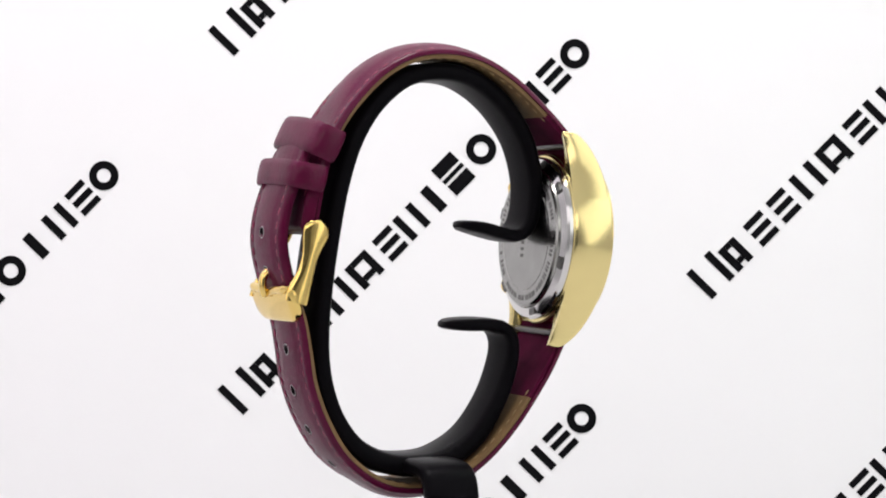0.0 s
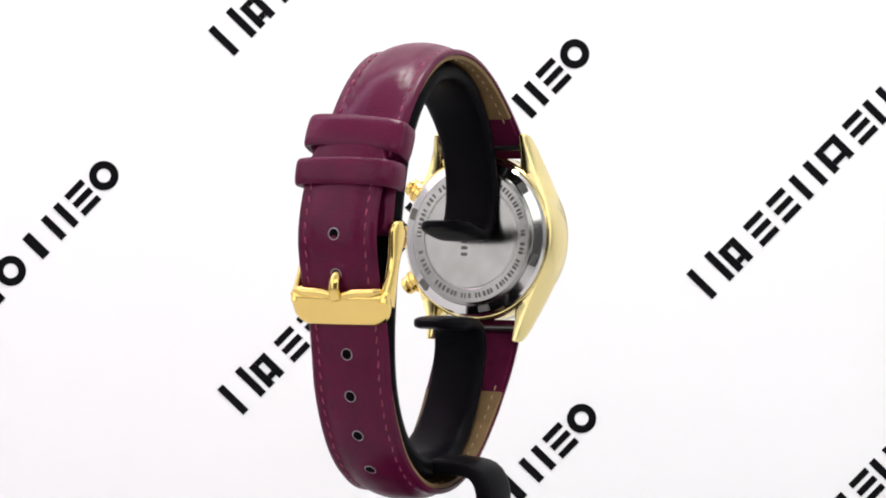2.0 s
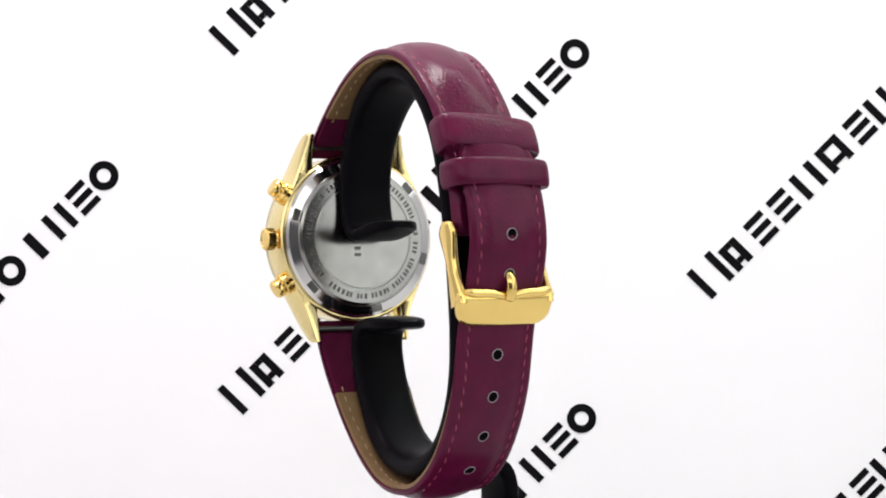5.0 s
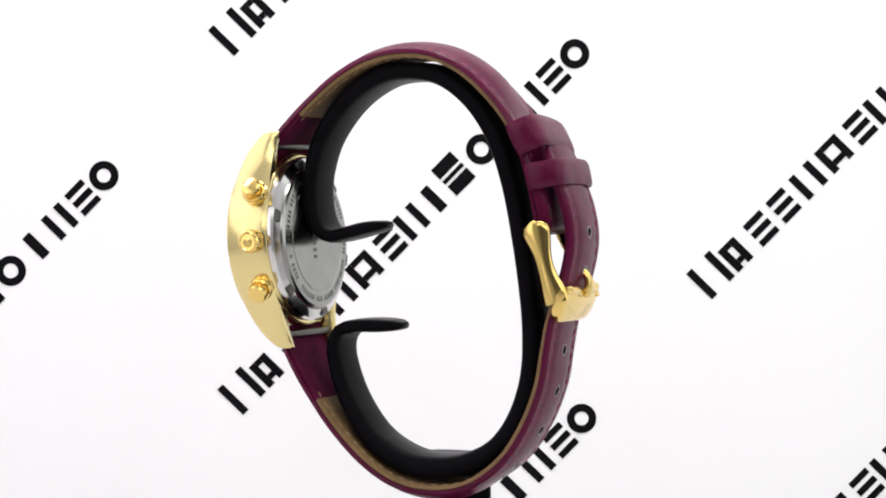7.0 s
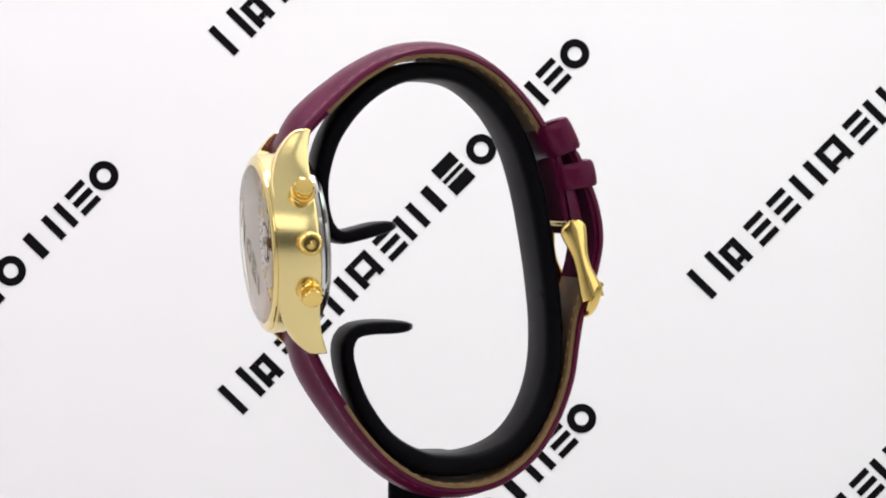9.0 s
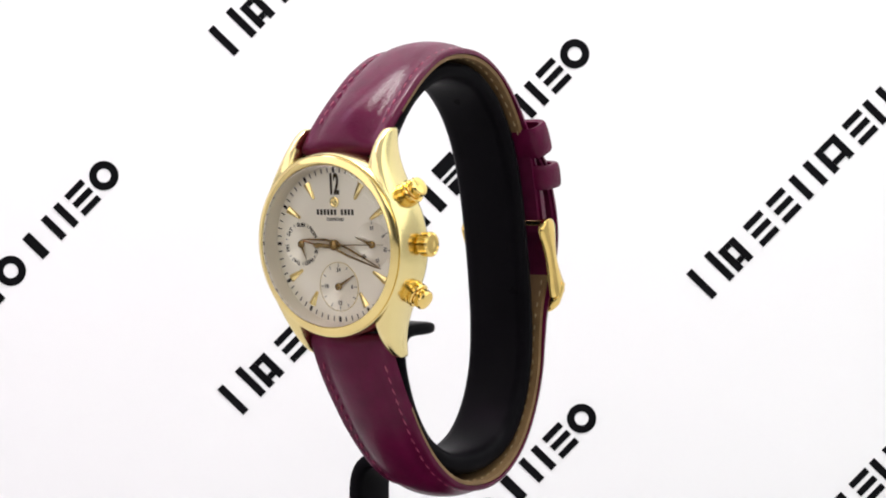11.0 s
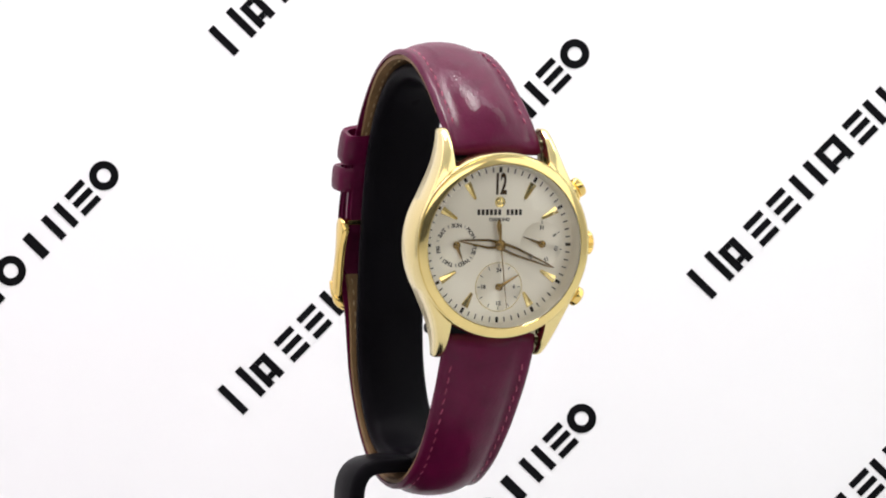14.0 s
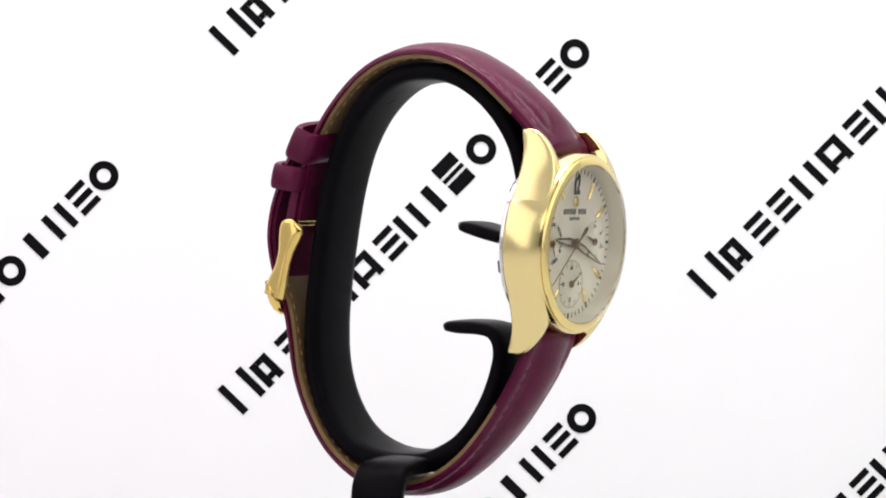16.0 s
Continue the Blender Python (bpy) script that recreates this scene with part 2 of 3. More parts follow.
def display_stand():
    root = new("display_stand")
    pts = [side(*p) for p in ((-6.62, 4.34), (-10.15, 3.74), (-13.69, 2.83), (-17.22, 2.32), (-19.55, 4.55), (-20.56, 9.19), (-20.25, 14.24), (-18.23, 20.3), (-13.69, 26.36), (-7.63, 30.4), (-1.57, 31.52),
                              (5, 30.4), (11.06, 25.86), (15.4, 19.29), (18.13, 11.21), (19.95, 2.12), (21.16, -5.96), (21.87, -14.04), (21.46, -22.12), (19.14, -29.19), (15.1, -34.55), (9.55, -37.47),
                              (3.48, -38.38), (-2.58, -37.47), (-8.64, -33.74), (-12.98, -27.68), (-15.4, -21.62), (-16.01, -17.27), (-14.7, -14.55), (-11.67, -13.74), (-7.63, -13.64), (-3.59, -13.64))]
    curve, length = spline(pts, 150)
    rings = []
    for i, (p, t, n) in enumerate(frames_on(curve)):
        s = i / 149 * length
        end = min(s, length - s)
        tip = math.sqrt(max(1 - (1 - min(end / 5.5, 1)) ** 2, 0.02))
        half_w = (5.2 + 1.35 * smoothstep(25, 60, end)) * (0.25 + 0.75 * tip)
        thick = (2.5 + 0.9 * smoothstep(14, 40, end) + 0.7 * math.exp(-((p.x - 3) / 14) ** 2) * (1 if p.y < -20 else 0)) * (0.35 + 0.65 * tip)
        ring = []
        for k in range(16):
            a = 2 * math.pi * k / 16
            ca, sa = math.cos(a), math.sin(a)
            x = half_w * math.copysign(abs(ca) ** 0.45, ca)
            h = thick / 2 * math.copysign(abs(sa) ** 0.6, sa)
            q = p + n * h
            ring.append((X_MID + x, q.x, q.y))
        rings.append(ring)
    part("ring", loft(rings), BLACK_PLASTIC, root, smooth=50)
    # flat arm that leaves the ring's lowest part sideways and turns down
    arm, _ = spline([(4.0, -38.2), (-2.0, -38.2), (-8.5, -38.2), (-12.2, -39.0), (-14.0, -42.0), (-14.2, -48.0), (-14.2, -60.0), (-14.2, -72.5)], 48)
    rings = []
    for p, t, n in frames_on(arm):
        ring = []
        for k in range(16):
            a = 2 * math.pi * k / 16
            ca, sa = math.cos(a), math.sin(a)
            q = p + n * (1.45 * math.copysign(abs(sa) ** 0.5, sa))
            ring.append((q.x, 1.8 + 5.0 * math.copysign(abs(ca) ** 0.35, ca), q.y))
        rings.append(ring)
    part("arm", loft(rings), BLACK_PLASTIC, root, smooth=50)
    foot = part("foot", lathe([(0.01, 0), (31, 0), (32, 0.8), (32, 2.2), (31, 3.0), (0.01, 3.0)], 64), BLACK_PLASTIC, root)
    foot.matrix_basis = at(-6, 1.8, -75)
    return tagged(root, "black plastic C-shaped watch display stand with hooked ends", "display stand")


stand = display_stand()

# ---- wristwatch ----
watch = tagged(new("wristwatch"), "gold wristwatch with silver dial and burgundy leather strap", "watch")
# case space: x to three o'clock, y to twelve, z out of the dial
CASE = (Matrix.Translation(Vector((1.45, -28.3, 1.3)) * MM) @ pose(0, 0, 0, 0, 0, -2.1) @ pose(0, 0, 0, 4.3) @ pose(0, 0, 0, 90))


def dome(x):
    """Rise of the padding across the strap, from 0 at the seams to 1."""
    return max(1 - (x / 5.35) ** 2, 0.0) ** 0.7


def strap_section(half, edge, pad, x_mid):
    """Closed section of a strap: (across, height) from the lining up; pad is the padding's rise."""
    out = []
    top = [(-1.0, 0.15), (-0.985, 0.7), (-0.93, 1.0)]
    for fx, fh in top:
        out.append((x_mid + half * fx, 0.6 + (edge - 0.6) * fh, 0.0))
    for k in range(13):
        x = half * (-0.84 + 1.68 * k / 12)
        rise = dome(x)
        dip = -0.12 if abs(abs(x) - 5.7) < 0.5 else 0.0
        out.append((x_mid + x, edge + pad * rise + dip, 1.0))
    for fx, fh in reversed(top):
        out.append((x_mid - half * fx, 0.6 + (edge - 0.6) * fh, 0.0))
    return [(x, h) for x, h, _ in out]


def sweep_strap(name, points, half_of, pad_of, edge_of, lining_from, lining_to, turn, stitch_from, stitch_to, label, holes=(), x_of=None):
    n = 120
    curve, length = spline(points, n)
    fr = frames_on(curve)
    x_of = x_of or (lambda s: X_MID)
    rings, lining, backing = [], [], []
    for i, (p, t, nn) in enumerate(fr):
        nn = nn * turn
        s = i / (n - 1)
        half = half_of(s)
        end = smoothstep(0, 0.012, s) * smoothstep(0, 0.012, 1 - s)
        sec = strap_section(half, edge_of(s) * (0.55 + 0.45 * end), pad_of(s), x_of(s))
        rings.append([(x, p.x + nn.x * h, p.y + nn.y * h) for x, h in sec])
        tan_here = lining_from <= s <= lining_to
        w = half - (0.35 + 0.75 * smoothstep(0.55, 0.8, s) if tan_here else 0.5)
        strip = [(x_of(s) + x, p.x + nn.x * h, p.y + nn.y * h) for x, h in ((-w, 0.0 if tan_here else 0.03), (w, 0.0 if tan_here else 0.03), (w + 0.1, 0.66), (-w - 0.1, 0.66))]
        if tan_here:
            lining.append(strip)
        if s <= lining_from + 1.2 / n:
            backing.append((0, strip))
        elif s >= lining_to - 1.2 / n:
            backing.append((1, strip))
    strap = part(name, loft(rings), LEATHER, watch, label, smooth=60)
    part("lining", loft(lining), LINING, strap, "tan leather lining", smooth=40)
    # Added matt strips that cover the glossy underside and keep pale glare off it.
    for side_no in (0, 1):
        strips = [q for k, q in backing if k == side_no]
        if len(strips) > 1:
            part("backing", loft(strips), LEATHER_NO_GLARE, strap, "added matt burgundy strip that keeps glare off the underside", smooth=40)

    def on_top(s, x):
        i = s * (n - 1)
        k = min(int(i), n - 2)
        p, t, nn = fr[k]
        q = p.lerp(fr[k + 1][0], i - k)
        nn = nn * turn
        h = edge_of(s) + pad_of(s) * dome(x)
        return q, t, nn, h

    for sign in (-1, 1):
        bm = bmesh.new()
        s = stitch_from
        while s < stitch_to:
            x = sign * (half_of(s) - 1.75) + random.uniform(-0.08, 0.08)
            q, t, nn, h = on_top(s, x)
            c = Vector((x_of(s) + x, q.x + nn.x * h, q.y + nn.y * h)) * MM
            tv, nv = Vector((0, t.x, t.y)), Vector((0, nn.x, nn.y))
            rot = Matrix((tv.cross(nv), tv, nv)).transposed().to_4x4() @ pose(0, 0, 0, 0, 0, sign * 7 + random.uniform(-4, 4))
            m = Matrix.Translation(c) @ rot @ Matrix.Diagonal((0.18 * MM, 0.80 * MM, 0.12 * MM, 1))
            bmesh.ops.create_icosphere(bm, subdivisions=1, radius=1, matrix=m)
            s += 2.15 / length
        part("stitching", bm, THREAD, strap, "crimson stitching", smooth=60)
        # stitches seen on the lining
        if lining:
            bm = bmesh.new()
            s = max(lining_from, 0.02)
            while s < min(lining_to, stitch_to):
                x = sign * (half_of(s) - 1.75) + random.uniform(-0.1, 0.1)
                q, t, nn, h = on_top(s, x)
                c = Vector((x_of(s) + x, q.x - nn.x * 0.02, q.y - nn.y * 0.02)) * MM
                tv, nv = Vector((0, t.x, t.y)), Vector((0, nn.x, nn.y))
                rot = Matrix((tv.cross(nv), tv, nv)).transposed().to_4x4()
                bmesh.ops.create_icosphere(bm, subdivisions=1, radius=1, matrix=Matrix.Translation(c) @ rot @ Matrix.Diagonal((0.17 * MM, random.uniform(0.5, 0.75) * MM, 0.16 * MM, 1)))
                s += 2.15 / length
            part("lining_stitching", bm, PALE_THREAD, strap, "pale tan stitching", smooth=60)
    for s in holes:
        q, t, nn, h = on_top(s, 0)
        tv, nv = Vector((0, t.x, t.y)), Vector((0, nn.x, nn.y))
        rot = Matrix((tv.cross(nv), tv, nv)).transposed().to_4x4()
        m = Matrix.Translation(Vector((x_of(s), q.x + nn.x * h, q.y + nn.y * h)) * MM) @ rot
        ob = part("hole_rim", lathe([(1.06, -0.15), (1.06, 0.01), (1.0, 0.05), (0.9, 0.03), (0.86, -0.15)], 20), HOLE_EDGE, strap, "pale grey hole rim")
        ob.matrix_basis = m
        # Flat near-black disc: the shade inside the hole put into colour.
        ob = part("hole", lathe([(0.9, -0.1), (0.9, 0.012), (0.01, 0.008)], 20), HOLE_SHADE, strap)
        ob.matrix_basis = m
    return strap


UPPER = [side(*p) for p in ((-26.41, 16.36), (-25, 18.38), (-23.08, 20.71), (-20.66, 23.23), (-17.53, 26.16), (-13.18, 29.7), (-7.63, 32.63), (-1.57, 33.74), (4.49, 33.03), (10.05, 30.2), (15.1, 25.35), (18.64, 20.3), (20.86, 15.25), (22.17, 10.2), (23.18, 5.15), (23.79, 2.73))]
LOWER = [side(*p) for p in ((-23.99, -13.74), (-22.78, -16.67), (-20.66, -20.91), (-17.93, -25.35), (-13.89, -31.01), (-8.64, -36.46), (-2.58, -40.2), (3.99, -41.31), (10.56, -40.1), (16.62, -35.76), (20.66, -29.7), (23.18, -23.13), (24.19, -17.07), (25.2, -11.52),
                            (27.12, -5.96), (28.33, -1.41), (28.74, 2.63), (27.93, 7.37), (26.11, 12.22), (24.19, 16.77), (22.17, 20.51))]
upper = sweep_strap("strap_upper", UPPER, lambda s: 8.45 - 0.75 * smoothstep(0.03, 0.5, s), lambda s: (1.4 + 0.75 * (1 - smoothstep(0.1, 0.3, s))) * smoothstep(-0.05, 0.10, s) * (1 - smoothstep(0.6, 0.75, s)),
                    lambda s: 1.75 + 1.3 * smoothstep(0.84, 0.93, s), 0.12, 0.80, 1, 0.08, 0.93, "burgundy leather strap with padded middle")
lower = sweep_strap("strap_lower", LOWER, lambda s: 8.45 - 0.95 * smoothstep(0.02, 0.28, s) - (0 if s < 0.94 else 5.0 * ((s - 0.94) / 0.06) ** 2),
                    lambda s: max((1.45 + 0.45 * (1 - smoothstep(0.08, 0.22, s))) * smoothstep(-0.04, 0.07, s) * (1 - smoothstep(0.36, 0.47, s)), 0.45), lambda s: 1.75, 0.12, 0.77, -1, 0.05, 0.95,
                    "burgundy leather strap tail with punched holes", holes=(0.4765, 0.5375, 0.5985, 0.6595, 0.7285, 0.784, 0.8385),
                    x_of=lambda s: X_MID + 0.35 * math.exp(-((s - 0.47) / 0.14) ** 2))


def keeper(c_in, c_out, tangent, height, half, lean):
    """Leather loop round the strap: c_in and c_out are its inner and outer faces in the side profile."""
    a, b = side(*c_in), side(*c_out)
    t = Vector(tangent).normalized()
    n = (b - a).normalized()
    thick, wall = (b - a).length, 1.1
    rings = []
    for off, dh in ((-0.3, -0.5), (-0.05, -0.42), (0.05, -0.25), (0.08, 0.0), (0.05, 0.25), (-0.05, 0.42), (-0.3, 0.5), (-wall, 0.46), (-wall, -0.46)):
        ring = []
        for k in range(40):
            ang = 2 * math.pi * k / 40
            ca, sa = math.cos(ang), math.sin(ang)
            x = (half + off) * math.copysign(abs(ca) ** 0.35, ca)
            h = (thick / 2 + off) * math.copysign(abs(sa) ** 0.45, sa)
            q = (a + b) / 2 + n * h + t * (dh * height) + Vector((0.0, lean * x - 0.4 * (x / half) ** 2))
            ring.append((X_MID + x, q.x, q.y))
        rings.append(ring)
    rings.append(rings[0])
    bm = loft(rings, caps=False)
    bmesh.ops.remove_doubles(bm, verts=bm.verts, dist=1e-6)
    return part("keeper", bm, LEATHER, watch, "burgundy leather keeper loop", smooth=50)


keeper((19.2, 18.4), (24.8, 20.81), (27, -55), 5.9, 9.6, 0.075)
keeper((21.7, 12.76), (28.84, 13.94), (10, -46), 4.6, 9.6, 0.02)


def buckle():
    # plate with rounded lower corners, slanting outwards at the top
    top, low = side(29.04, -6.57), side(26.82, -12.12)
    along = (top - low).normalized()
    across = Vector((along.y, -along.x))
    rings = []
    for i in range(41):
        x = -9.3 + 18.6 * i / 40
        u = abs(x) / 9.3
        cut = 3.2 * (1 - math.sqrt(max(1 - max((u - 0.66) / 0.34, 0) ** 2, 0)))
        a, b = low + along * cut, top
        c, hh = (a + b) / 2, (b - a).length / 2
        th = 1.05 * (1 - 0.45 * smoothstep(0.93, 1.0, u))
        ring = []
        for k in range(16):
            ang = 2 * math.pi * k / 16
            ca, sa = math.cos(ang), math.sin(ang)
            q = c + along * (hh * math.copysign(abs(ca) ** 0.5, ca)) + across * (th * math.copysign(abs(sa) ** 0.85, sa) + 0.4 * (1 - u * u))
            ring.append((X_MID + x, q.x, q.y))
        rings.append(ring)
    root = part("buckle", loft(rings), DEEP_GOLD, watch, "gold pin buckle", smooth=50)
    # side arms, waisted and rounded at the upper end
    for sx in (-1, 1):
        centre, _ = spline([side(*p) for p in ((23.48, 5.15), (24.09, 3.64), (25.1, 0.1), (26.11, -3.43), (27.32, -6.77), (27.93, -8.79))], 26)
        rings = []
        for i, (p, t, n) in enumerate(frames_on(centre)):
            s = i / 25
            w = (2.5 - 1.05 * smoothstep(0.1, 0.5, s) + 0.75 * smoothstep(0.55, 0.95, s)) * math.sqrt(max(1 - (1 - min(s / 0.13, 1)) ** 2, 0.03))
            ring = []
            for k in range(12):
                a = 2 * math.pi * k / 12
                ca, sa = math.cos(a), math.sin(a)
                q = p + n * (w * math.copysign(abs(ca) ** 0.7, ca))
                ring.append((X_MID + sx * 8.55 + 0.72 * math.copysign(abs(sa) ** 0.7, sa), q.x, q.y))
            rings.append(ring)
        part("buckle_arm", loft(rings), DEEP_GOLD, root, smooth=60)
    # lip over the plate's upper edge, dipping at the middle
    rings = []
    for i in range(33):
        x = -8.6 + 17.2 * i / 32
        dip = 0.55 * math.exp(-(x / 2.6) ** 2) - 0.35 * smoothstep(6, 9, abs(x))
        p = side(29.44, -6.67) + Vector((0.1, -dip))
        r = 0.85 - 0.45 * smoothstep(7.2, 8.6, abs(x))
        rings.append([(X_MID + x, p.x + r * math.cos(2 * math.pi * k / 10), p.y + r * math.sin(2 * math.pi * k / 10)) for k in range(10)])
    part("buckle_lip", loft(rings), DEEP_GOLD, root, smooth=60)
    # pin that lies over the lip
    pin, _ = spline([side(*p) for p in ((28.33, -2.5), (28.94, -2.9), (29.75, -3.6), (30.56, -4.6), (30.76, -6.2), (30.3, -8.1))], 24)
    rings = []
    for i, (p, t, n) in enumerate(frames_on(pin)):
        r = 1.0 * (1 if i not in (0, 23) else 0.6)
        rings.append([(X_MID + r * math.cos(2 * math.pi * k / 10), p.x + n.x * r * 0.7 * math.sin(2 * math.pi * k / 10), p.y + n.y * r * 0.7 * math.sin(2 * math.pi * k / 10)) for k in range(10)])
    part("buckle_pin", loft(rings), DEEP_GOLD, root, "gold buckle pin", smooth=60)
    bar_p = side(23.69, 4.55)
    m = Matrix.Translation(Vector((X_MID, bar_p.x, bar_p.y)) * MM) @ pose(0, 0, 0, 0, 90)
    ob = part("buckle_bar", lathe([(0.01, -8.4), (0.6, -8.4), (0.6, 8.4), (0.01, 8.4)], 14), GOLD_DARK, root)
    ob.matrix_basis = m
    return root


buckle()


# ---- case ----
def finer(rings, k=4):
    """The same skin with k times as many rings, smoothly between the given ones."""
    cols = [spline(col, (len(rings) - 1) * k + 1)[0] for col in zip(*rings)]
    return [list(ring) for ring in zip(*cols)]


def case():
    body = part("case", lathe([(12.9, -5.3), (15.2, -5.25), (15.5, -5.0), (15.62, -4.6), (15.62, 1.95), (15.45, 2.3), (13.8, 2.35)], 128), SATIN_GOLD, watch, "polished gold watch case")
    body.matrix_basis = CASE
    part("bezel", lathe([(15.05, 2.2), (15.2, 2.36), (15.18, 2.54), (15.0, 2.7), (13.98, 3.0), (13.84, 3.0), (13.72, 2.85), (13.72, 0.8)], 128), GOLD, body, "polished gold bezel")
    for sx in (-1, 1):
        for sy in (-1, 1):
            rings = []
            for y, xi, xo, zt, zb in ((5.0, 13.4, 14.5, 1.85, -5.0), (7.0, 12.8, 13.9, 2.05, -5.0), (8.2, 12.0, 13.38, 2.1, -5.0), (9.4, 11.0, 12.84, 2.05, -5.0), (10.6, 9.8, 12.3, 1.92, -4.98), (11.8, 8.6, 11.78, 1.7, -4.95),
                                      (13.0, 8.5, 11.3, 1.35, -4.97), (14.2, 8.5, 10.88, 0.9, -5.05), (15.4, 8.5, 10.52, 0.3, -5.2), (16.5, 8.5, 10.24, -0.4, -5.4), (17.6, 8.5, 10.0, -1.3, -5.7), (18.7, 8.5, 9.8, -2.5, -6.0),
                                      (19.2, 8.55, 9.64, -3.3, -6.15), (19.35, 8.7, 9.5, -3.8, -6.0)):
                c = 0.32
                ring = [(xi + c * 0.5, zt), (xo - c * 1.5, zt), (xo - 0.08, zt - c * 0.9), (xo, zt - c * 2.0), (xo, zb + c * 1.5), (xo - c, zb), (xi + c, zb), (xi, zb + c), (xi, zt - c * 0.5)]
                rings.append([(sx * x, sy * y, z) for x, z in ring])
            part("lug", loft(finer(rings)), SATIN_GOLD, body, smooth=50)
    for sy in (-1, 1):
        ob = part("spring_bar", lathe([(0.01, -8.6), (0.6, -8.6), (0.6, 8.6), (0.01, 8.6)], 14), ENGRAVED, body, "dull steel spring bar")
        ob.matrix_basis = at(0, sy * 16.9, -4.3) @ pose(0, 0, 0, 0, 90)
    # crown and pushers
    n = 96
    rings = []
    for r, z, ridge in ((0.01, 0, 0), (1.2, 0, 0), (1.1, 0.55, 0), (1.75, 0.6, 1), (2.08, 0.8, 1), (2.08, 2.3, 1), (1.8, 2.55, 1), (1.6, 2.62, 0), (1.45, 2.45, 0), (1.0, 2.4, 0), (0.01, 2.62, 0)):
        rings.append([((r - ridge * 0.16 * (i % 4 > 1)) * math.cos(2 * math.pi * i / n), (r - ridge * 0.16 * (i % 4 > 1)) * math.sin(2 * math.pi * i / n), z) for i in range(n)])
    ob = part("crown", loft(rings, caps=False), DEEP_GOLD, body, "fluted gold crown", smooth=25)
    ob.matrix_basis = at(15.5, 0, -3.0) @ pose(0, 0, 0, 0, 90)
    for ang in (31.5, -30.5):
        push = part("pusher", lathe([(r * 1.1, z) for r, z in [(0.01, -1.2), (1.9, -1.2), (1.95, 0.1), (1.75, 0.2), (1.75, 0.35), (1.95, 0.45), (1.95, 0.9), (1.8, 1.1), (1.4, 1.12), (1.35, 1.3), (1.5, 1.4), (1.58, 1.55), (1.58, 2.4), (1.4, 2.68), (0.9, 2.78), (0.01, 2.8)]], 40), DEEP_GOLD, body, "round gold pusher")
        push.matrix_basis = at(16.1 * math.cos(radians(ang)), 16.1 * math.sin(radians(ang)), -3.0, ang) @ pose(0, 0, 0, 0, 90)
    # steel back with a notched ring and an engraved rim
    back = part("case_back", lathe([(13.0, -6.5), (12.9, -6.8), (12.75, -7.2), (12.3, -7.5), (9.9, -7.6), (9.8, -7.54), (9.6, -7.54), (9.5, -7.6), (0.01, -7.65)], 96), STEEL_DARKENED, body, "polished steel case back with its dark reflection in the colour", smooth=6)
    part("back_ring", lathe([(14.95, -5.2), (14.9, -5.9), (14.5, -6.3), (12.95, -6.78), (12.8, -6.6)], 96), STEEL_BRIGHTENED, back, "polished steel ring with notches, its bright reflection in the colour", smooth=6)
    # Notches are raised dark blocks: the shade of the recesses put into colour.
    for k in range(6):
        a = 60 * k + 18
        m = pose(0, 0, 0, 0, 0, a)
        part("notch", box((0, 0, 0), (1.3, 2.2, 0.5), None, 0.1), ENGRAVED, back).matrix_basis = m @ at(13.6, 0, -6.6)
    random.seed(4)
    bm = bmesh.new()
    a = 0.0
    while a < 352:
        w = random.uniform(3.4, 5.2)
        if random.random() < 0.84:
            add_box(bm, (11.05 * math.cos(radians(a)), 11.05 * math.sin(radians(a)), -7.57), (0.95, 11.05 * radians(w) * 0.55, 0.03), pose(0, 0, 0, 0, 0, a))
        a += w
    part("engraving", bm, ENGRAVED, back, "ring of engraved marks", smooth=0)
    bm = bmesh.new()
    for k in range(6):
        add_box(bm, (1.2, -3.3 + 1.2 * k, -7.645), (1.3, 0.6, 0.03))
    part("engraving", bm, ENGRAVED, back, "engraved marks", smooth=0)
    return body


case_body = case()


# ---- dial and hands ----
def clock(deg, r):
    """Place at a clockwise angle from twelve."""
    return r * math.sin(radians(deg)), r * math.cos(radians(deg))


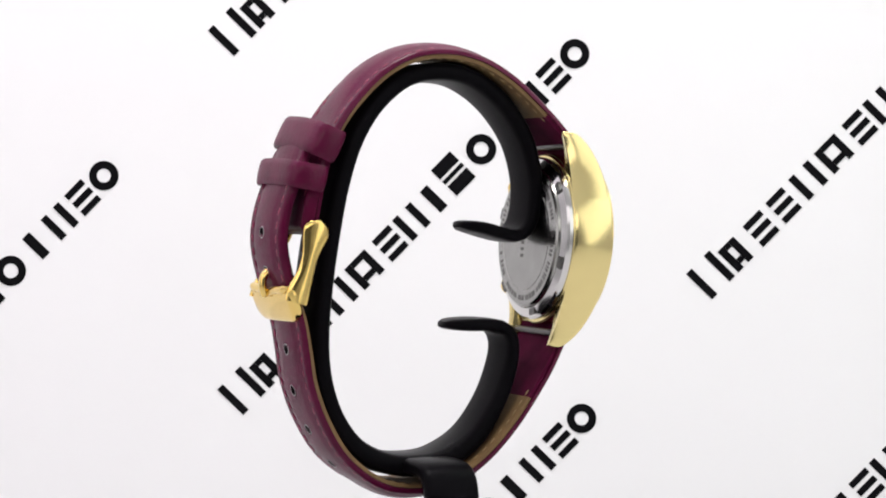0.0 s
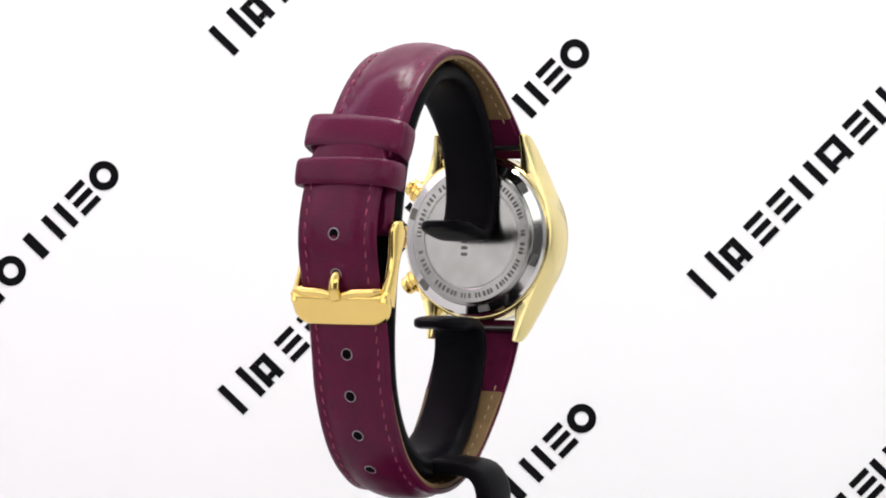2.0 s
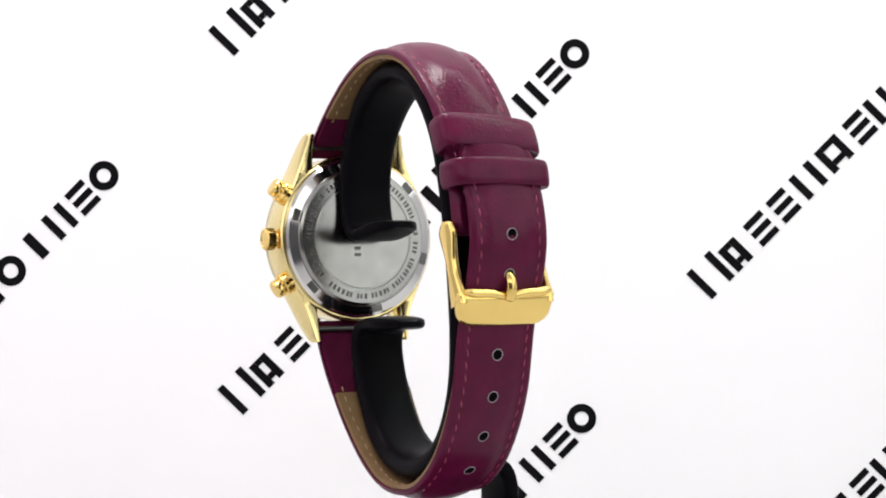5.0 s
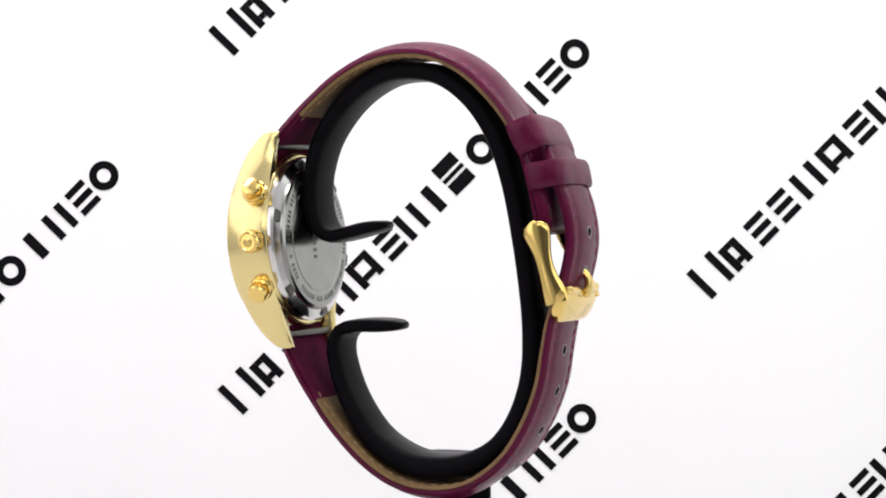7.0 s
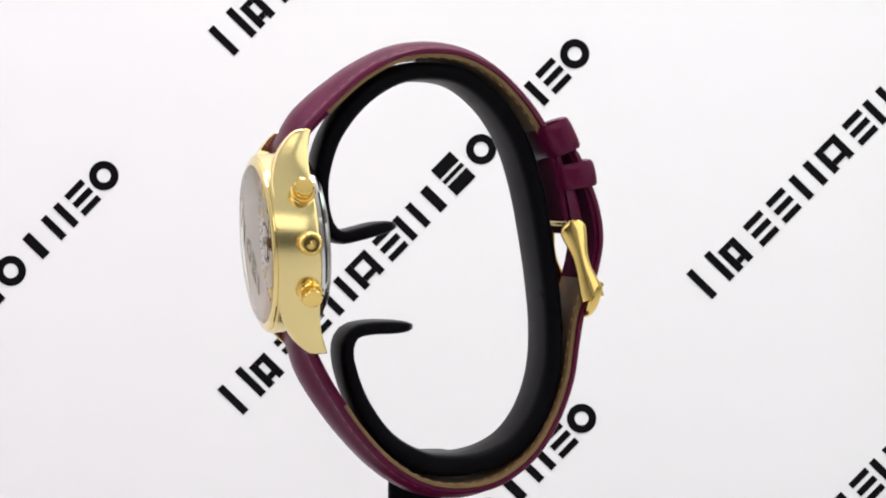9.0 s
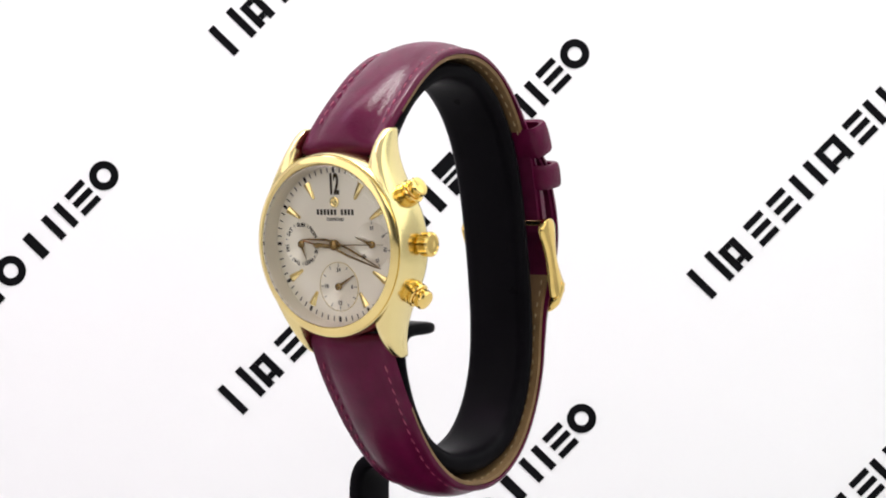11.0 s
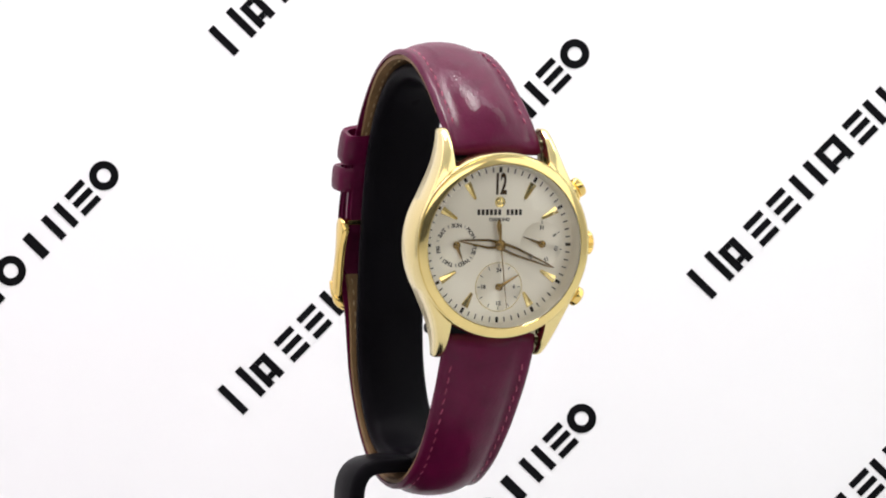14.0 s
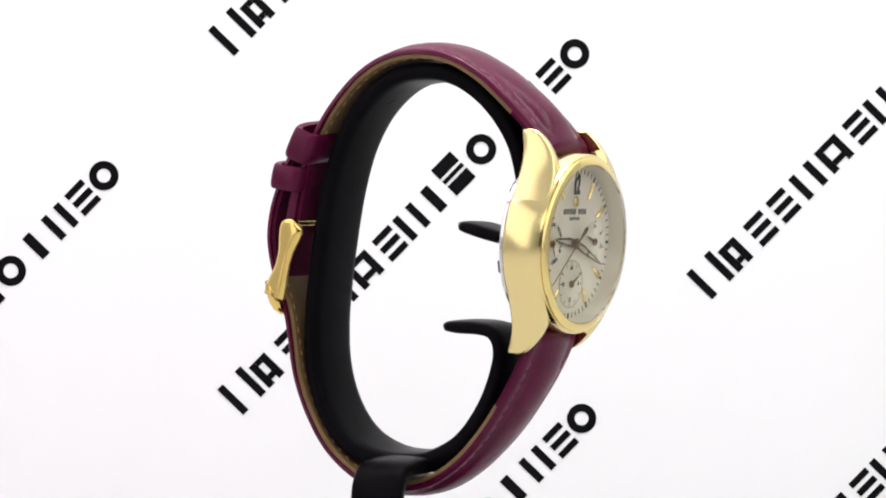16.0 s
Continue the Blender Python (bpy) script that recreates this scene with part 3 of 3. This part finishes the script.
def dial():
    d = part("dial", lathe([(13.85, -0.5), (13.85, 0.0), (13.4, 0.02), (0.01, 0.02)], 128), DIAL, watch, "silver sunray dial with gold batons")
    d.matrix_basis = CASE
    part("rehaut", lathe([(13.7, 0.0), (13.7, 2.7), (13.62, 2.7), (13.3, 0.03)], 128), SUBDIAL, d)
    part("dial_centre", lathe([(8.7, 0.0), (8.7, 0.012), (0.01, 0.012)], 96), SUBDIAL, d).matrix_basis = at(0, 0, 0.014)
    bm = bmesh.new()
    for k in range(60):
        x, y = clock(6 * k, 12.65)
        hour = k % 5 == 0
        add_box(bm, (x, y, 0.035), (0.52 if hour else 0.2, 0.95 if hour else 0.85, 0.03), pose(0, 0, 0, 0, 0, -6 * k))
    part("minute_track", bm, DIAL_INK, d, "black printed minute track", smooth=0)
    for h in (1, 2, 4, 5, 7, 8, 10, 11):
        rings = []
        for yy, w in ((8.9 if h not in (5, 7) else 9.3, 0.24), (11.9, 0.64)):
            rings.append([(-w, yy, 0.0), (-w, yy, 0.22), (0, yy, 0.42), (w, yy, 0.22), (w, yy, 0.0)])
        part("hour_baton", loft(rings), GOLD, d, "applied gold baton", smooth=0).matrix_basis = pose(0, 0, 0, 0, 0, -30 * h)
    text_mesh("numeral", "12", 4.9, HAND_DARK, d, at(0, 10.1, 0.12) @ Matrix.Diagonal((0.46, 1, 1, 1)), 0.08, 0.14)
    part("emblem", lathe([(0.95, 0.0), (0.95, 0.2), (0.72, 0.26), (0.5, 0.2), (0.35, 0.28), (0.01, 0.3)], 9), GOLD, d, "small gold emblem", smooth=0).matrix_basis = at(0, 7.2, 0.02)
    bm = bmesh.new()
    for k in range(11):
        if k != 6:
            add_box(bm, (-3.75 + 0.75 * k, 5.5, 0.035), (0.5, 0.95, 0.03))
    part("name_bars", bm, DIAL_INK, d, "row of small black marks", smooth=0)
    text_mesh("dial_word", "DIAMOND", 0.78, DIAL_INK, d, at(0, 4.25, 0.035))
    # sub-dials: days, dates, hours
    left, right, low = (-7.65, 0.0), (7.75, 0.1), (0.15, -7.1)
    for (cx, cy), r, name in ((left, 3.9, "day_subdial"), (right, 3.9, "date_subdial"), (low, 4.1, "hour_subdial")):
        ring = [(r, 0.0), (r, 0.06), (r - 0.12, 0.06), (r - 0.16, 0.035), (0.01, 0.035)]
        part(name, lathe(ring, 64), SUBDIAL, d, "round silver sub-dial").matrix_basis = at(cx, cy, 0.004)
    part("subdial_ring", lathe([(4.2, 0.0), (4.2, 0.1), (4.08, 0.1), (4.08, 0.0)], 64), GOLD_DARK, d, "thin gold ring").matrix_basis = at(*low, 0.02)
    for k, word in enumerate(("SUN", "MON", "TUE", "WED", "THU", "FRI", "SAT")):
        ang = 360 / 7 * k
        x, y = clock(ang, 3.25)
        text_mesh("day_word", word, 0.94, DIAL_INK, d, at(left[0] + x, left[1] + y, 0.06, -ang))
        x, y = clock(ang + 180 / 7, 3.4)
        part("day_tick", box((0, 0, 0), (0.1, 0.5, 0.03)), DIAL_INK, d, smooth=0).matrix_basis = at(left[0] + x, left[1] + y, 0.06, -ang - 180 / 7)
    for word, ang in (("31", 0), ("5", 58), ("10", 105), ("15", 160), ("20", 222)):
        x, y = clock(ang, 2.75)
        text_mesh("date_number", word, 0.9, DIAL_INK, d, at(right[0] + x, right[1] + y, 0.06, -ang))
        x, y = clock(ang, 3.65)
        part("date_tick", box((0, 0, 0), (0.1, 0.55, 0.03)), DIAL_INK, d, smooth=0).matrix_basis = at(right[0] + x, right[1] + y, 0.06, -ang)
    for k in range(12):
        x, y = clock(30 * k, 3.6)
        part("hour_tick", box((0, 0, 0), (0.12, 0.6, 0.03)), DIAL_INK, d, smooth=0).matrix_basis = at(low[0] + x, low[1] + y, 0.06, -30 * k)
    for word, ang in (("24", 0), ("6", 90), ("12", 180), ("18", 270)):
        x, y = clock(ang, 2.8)
        text_mesh("hour_number", word, 0.95, DIAL_INK, d, at(low[0] + x, low[1] + y, 0.06, 0))
    for (cx, cy), ang, length in ((left, 157, 2.9), (right, -70, 3.7), (low, 60, 4.0)):
        bm = loft([[(-0.32, 0.0, 0.3), (0.0, 0.0, 0.42), (0.32, 0.0, 0.3)], [(-0.05, length, 0.3), (0, length, 0.34), (0.05, length, 0.3)]], caps=True)
        lathe([(0.62, 0.03), (0.62, 0.42), (0.4, 0.5), (0.01, 0.5)], 20, bm=bm)
        part("small_hand", bm, HAND_GOLD_DARKENED, d, "small gold hand").matrix_basis = at(cx, cy, 0.05, -ang)
    return d


dial_part = dial()


def open_hand(name, length, width, z, ang, label):
    """Dauphine hand with an open slot: two bevelled blades that meet at the point."""
    bm = bmesh.new()
    for sx in (-1, 1):
        a = [(sx * 0.22, 0.6, z), (sx * 0.72, 0.6, z), (sx * 0.47, 0.6, z + 0.12)]
        b = [(sx * (width - 0.44), length * 0.28, z), (sx * width, length * 0.28, z), (sx * (width - 0.22), length * 0.28, z + 0.12)]
        c = [(sx * 0.06, length * 0.84, z), (sx * 0.34, length * 0.84, z), (sx * 0.2, length * 0.84, z + 0.12)]
        e = [(0.0, length, z), (sx * 0.08, length, z), (sx * 0.04, length, z + 0.08)]
        loft([a, b, c, e], bm=bm)
    lathe([(0.5, z), (0.95, z), (0.95, z + 0.15), (0.5, z + 0.15), (0.5, z)], 32, bm=bm)
    ob = part(name, bm, HAND_GOLD_DARKENED, watch, label, smooth=0)
    ob.matrix_basis = CASE @ pose(0, 0, 0, 0, 0, -ang)
    return ob


open_hand("hour_hand", 7.5, 0.85, 0.55, 276, "gold open hour hand")
open_hand("minute_hand", 10.6, 0.8, 0.78, 111.5, "gold open minute hand")


def second_hand():
    bm = loft([[(-0.2, -4.3, 1.02), (0.2, -4.3, 1.02), (0.2, -4.3, 1.1), (-0.2, -4.3, 1.1)], [(-0.46, -3.4, 1.02), (0.46, -3.4, 1.02), (0.46, -3.4, 1.1), (-0.46, -3.4, 1.1)],
               [(-0.12, 0, 1.02), (0.12, 0, 1.02), (0.12, 0, 1.1), (-0.12, 0, 1.1)], [(-0.06, 10.8, 1.02), (0.06, 10.8, 1.02), (0.06, 10.8, 1.08), (-0.06, 10.8, 1.08)]])
    lathe([(0.01, 0.1), (0.75, 0.1), (0.75, 1.15), (0.5, 1.25), (0.01, 1.28)], 32, bm=bm)
    return part("second_hand", bm, HAND_GOLD_DARKENED, watch, "thin gold second hand", smooth=30)


seconds_hand = second_hand()

# domed crystal with an upright rim
R = 13.66
outer = [(R, 2.6), (R, 3.2), (R - 0.15, 3.45), (R - 0.5, 3.62)] + [(R * f, 3.64 + 0.42 * (1 - f * f)) for f in (0.92, 0.8, 0.6, 0.4, 0.2, 0.001)]
crystal = part("crystal", lathe(outer, 96), GLASS, watch, "clear domed watch glass", smooth=50)
crystal.matrix_basis = CASE
crystal.visible_shadow = False


def motions():
    times = [0, 0.1, 0.2, 0.3, 0.5] + [0.5 * k for k in range(2, 32)] + [15.7, 15.8, 15.9, 16.0]
    # the table runs a little unevenly: degrees ahead (+) or behind
    lead = {1.0: 0.2, 1.5: 0.0, 2.0: -0.5, 2.5: -0.35, 3.0: 0.1, 3.5: 0.25, 4.0: 0.15, 12.0: -0.35, 12.5: -0.35, 13.0: 0.15, 13.5: 0.4, 14.0: 0.3, 14.5: -0.2, 15.0: -0.15}
    for thing in (stand, watch):
        walk(thing, [(t, pose(0, 0, Z0, 0, 0, SPIN * (t - T_FRONT) + lead.get(t, 0.0))) for t in times])
    walk(seconds_hand, [(t, CASE @ pose(0, 0, 0, 0, 0, -(131 + 28.0 * (t - 12.5)))) for t in times])


motions()
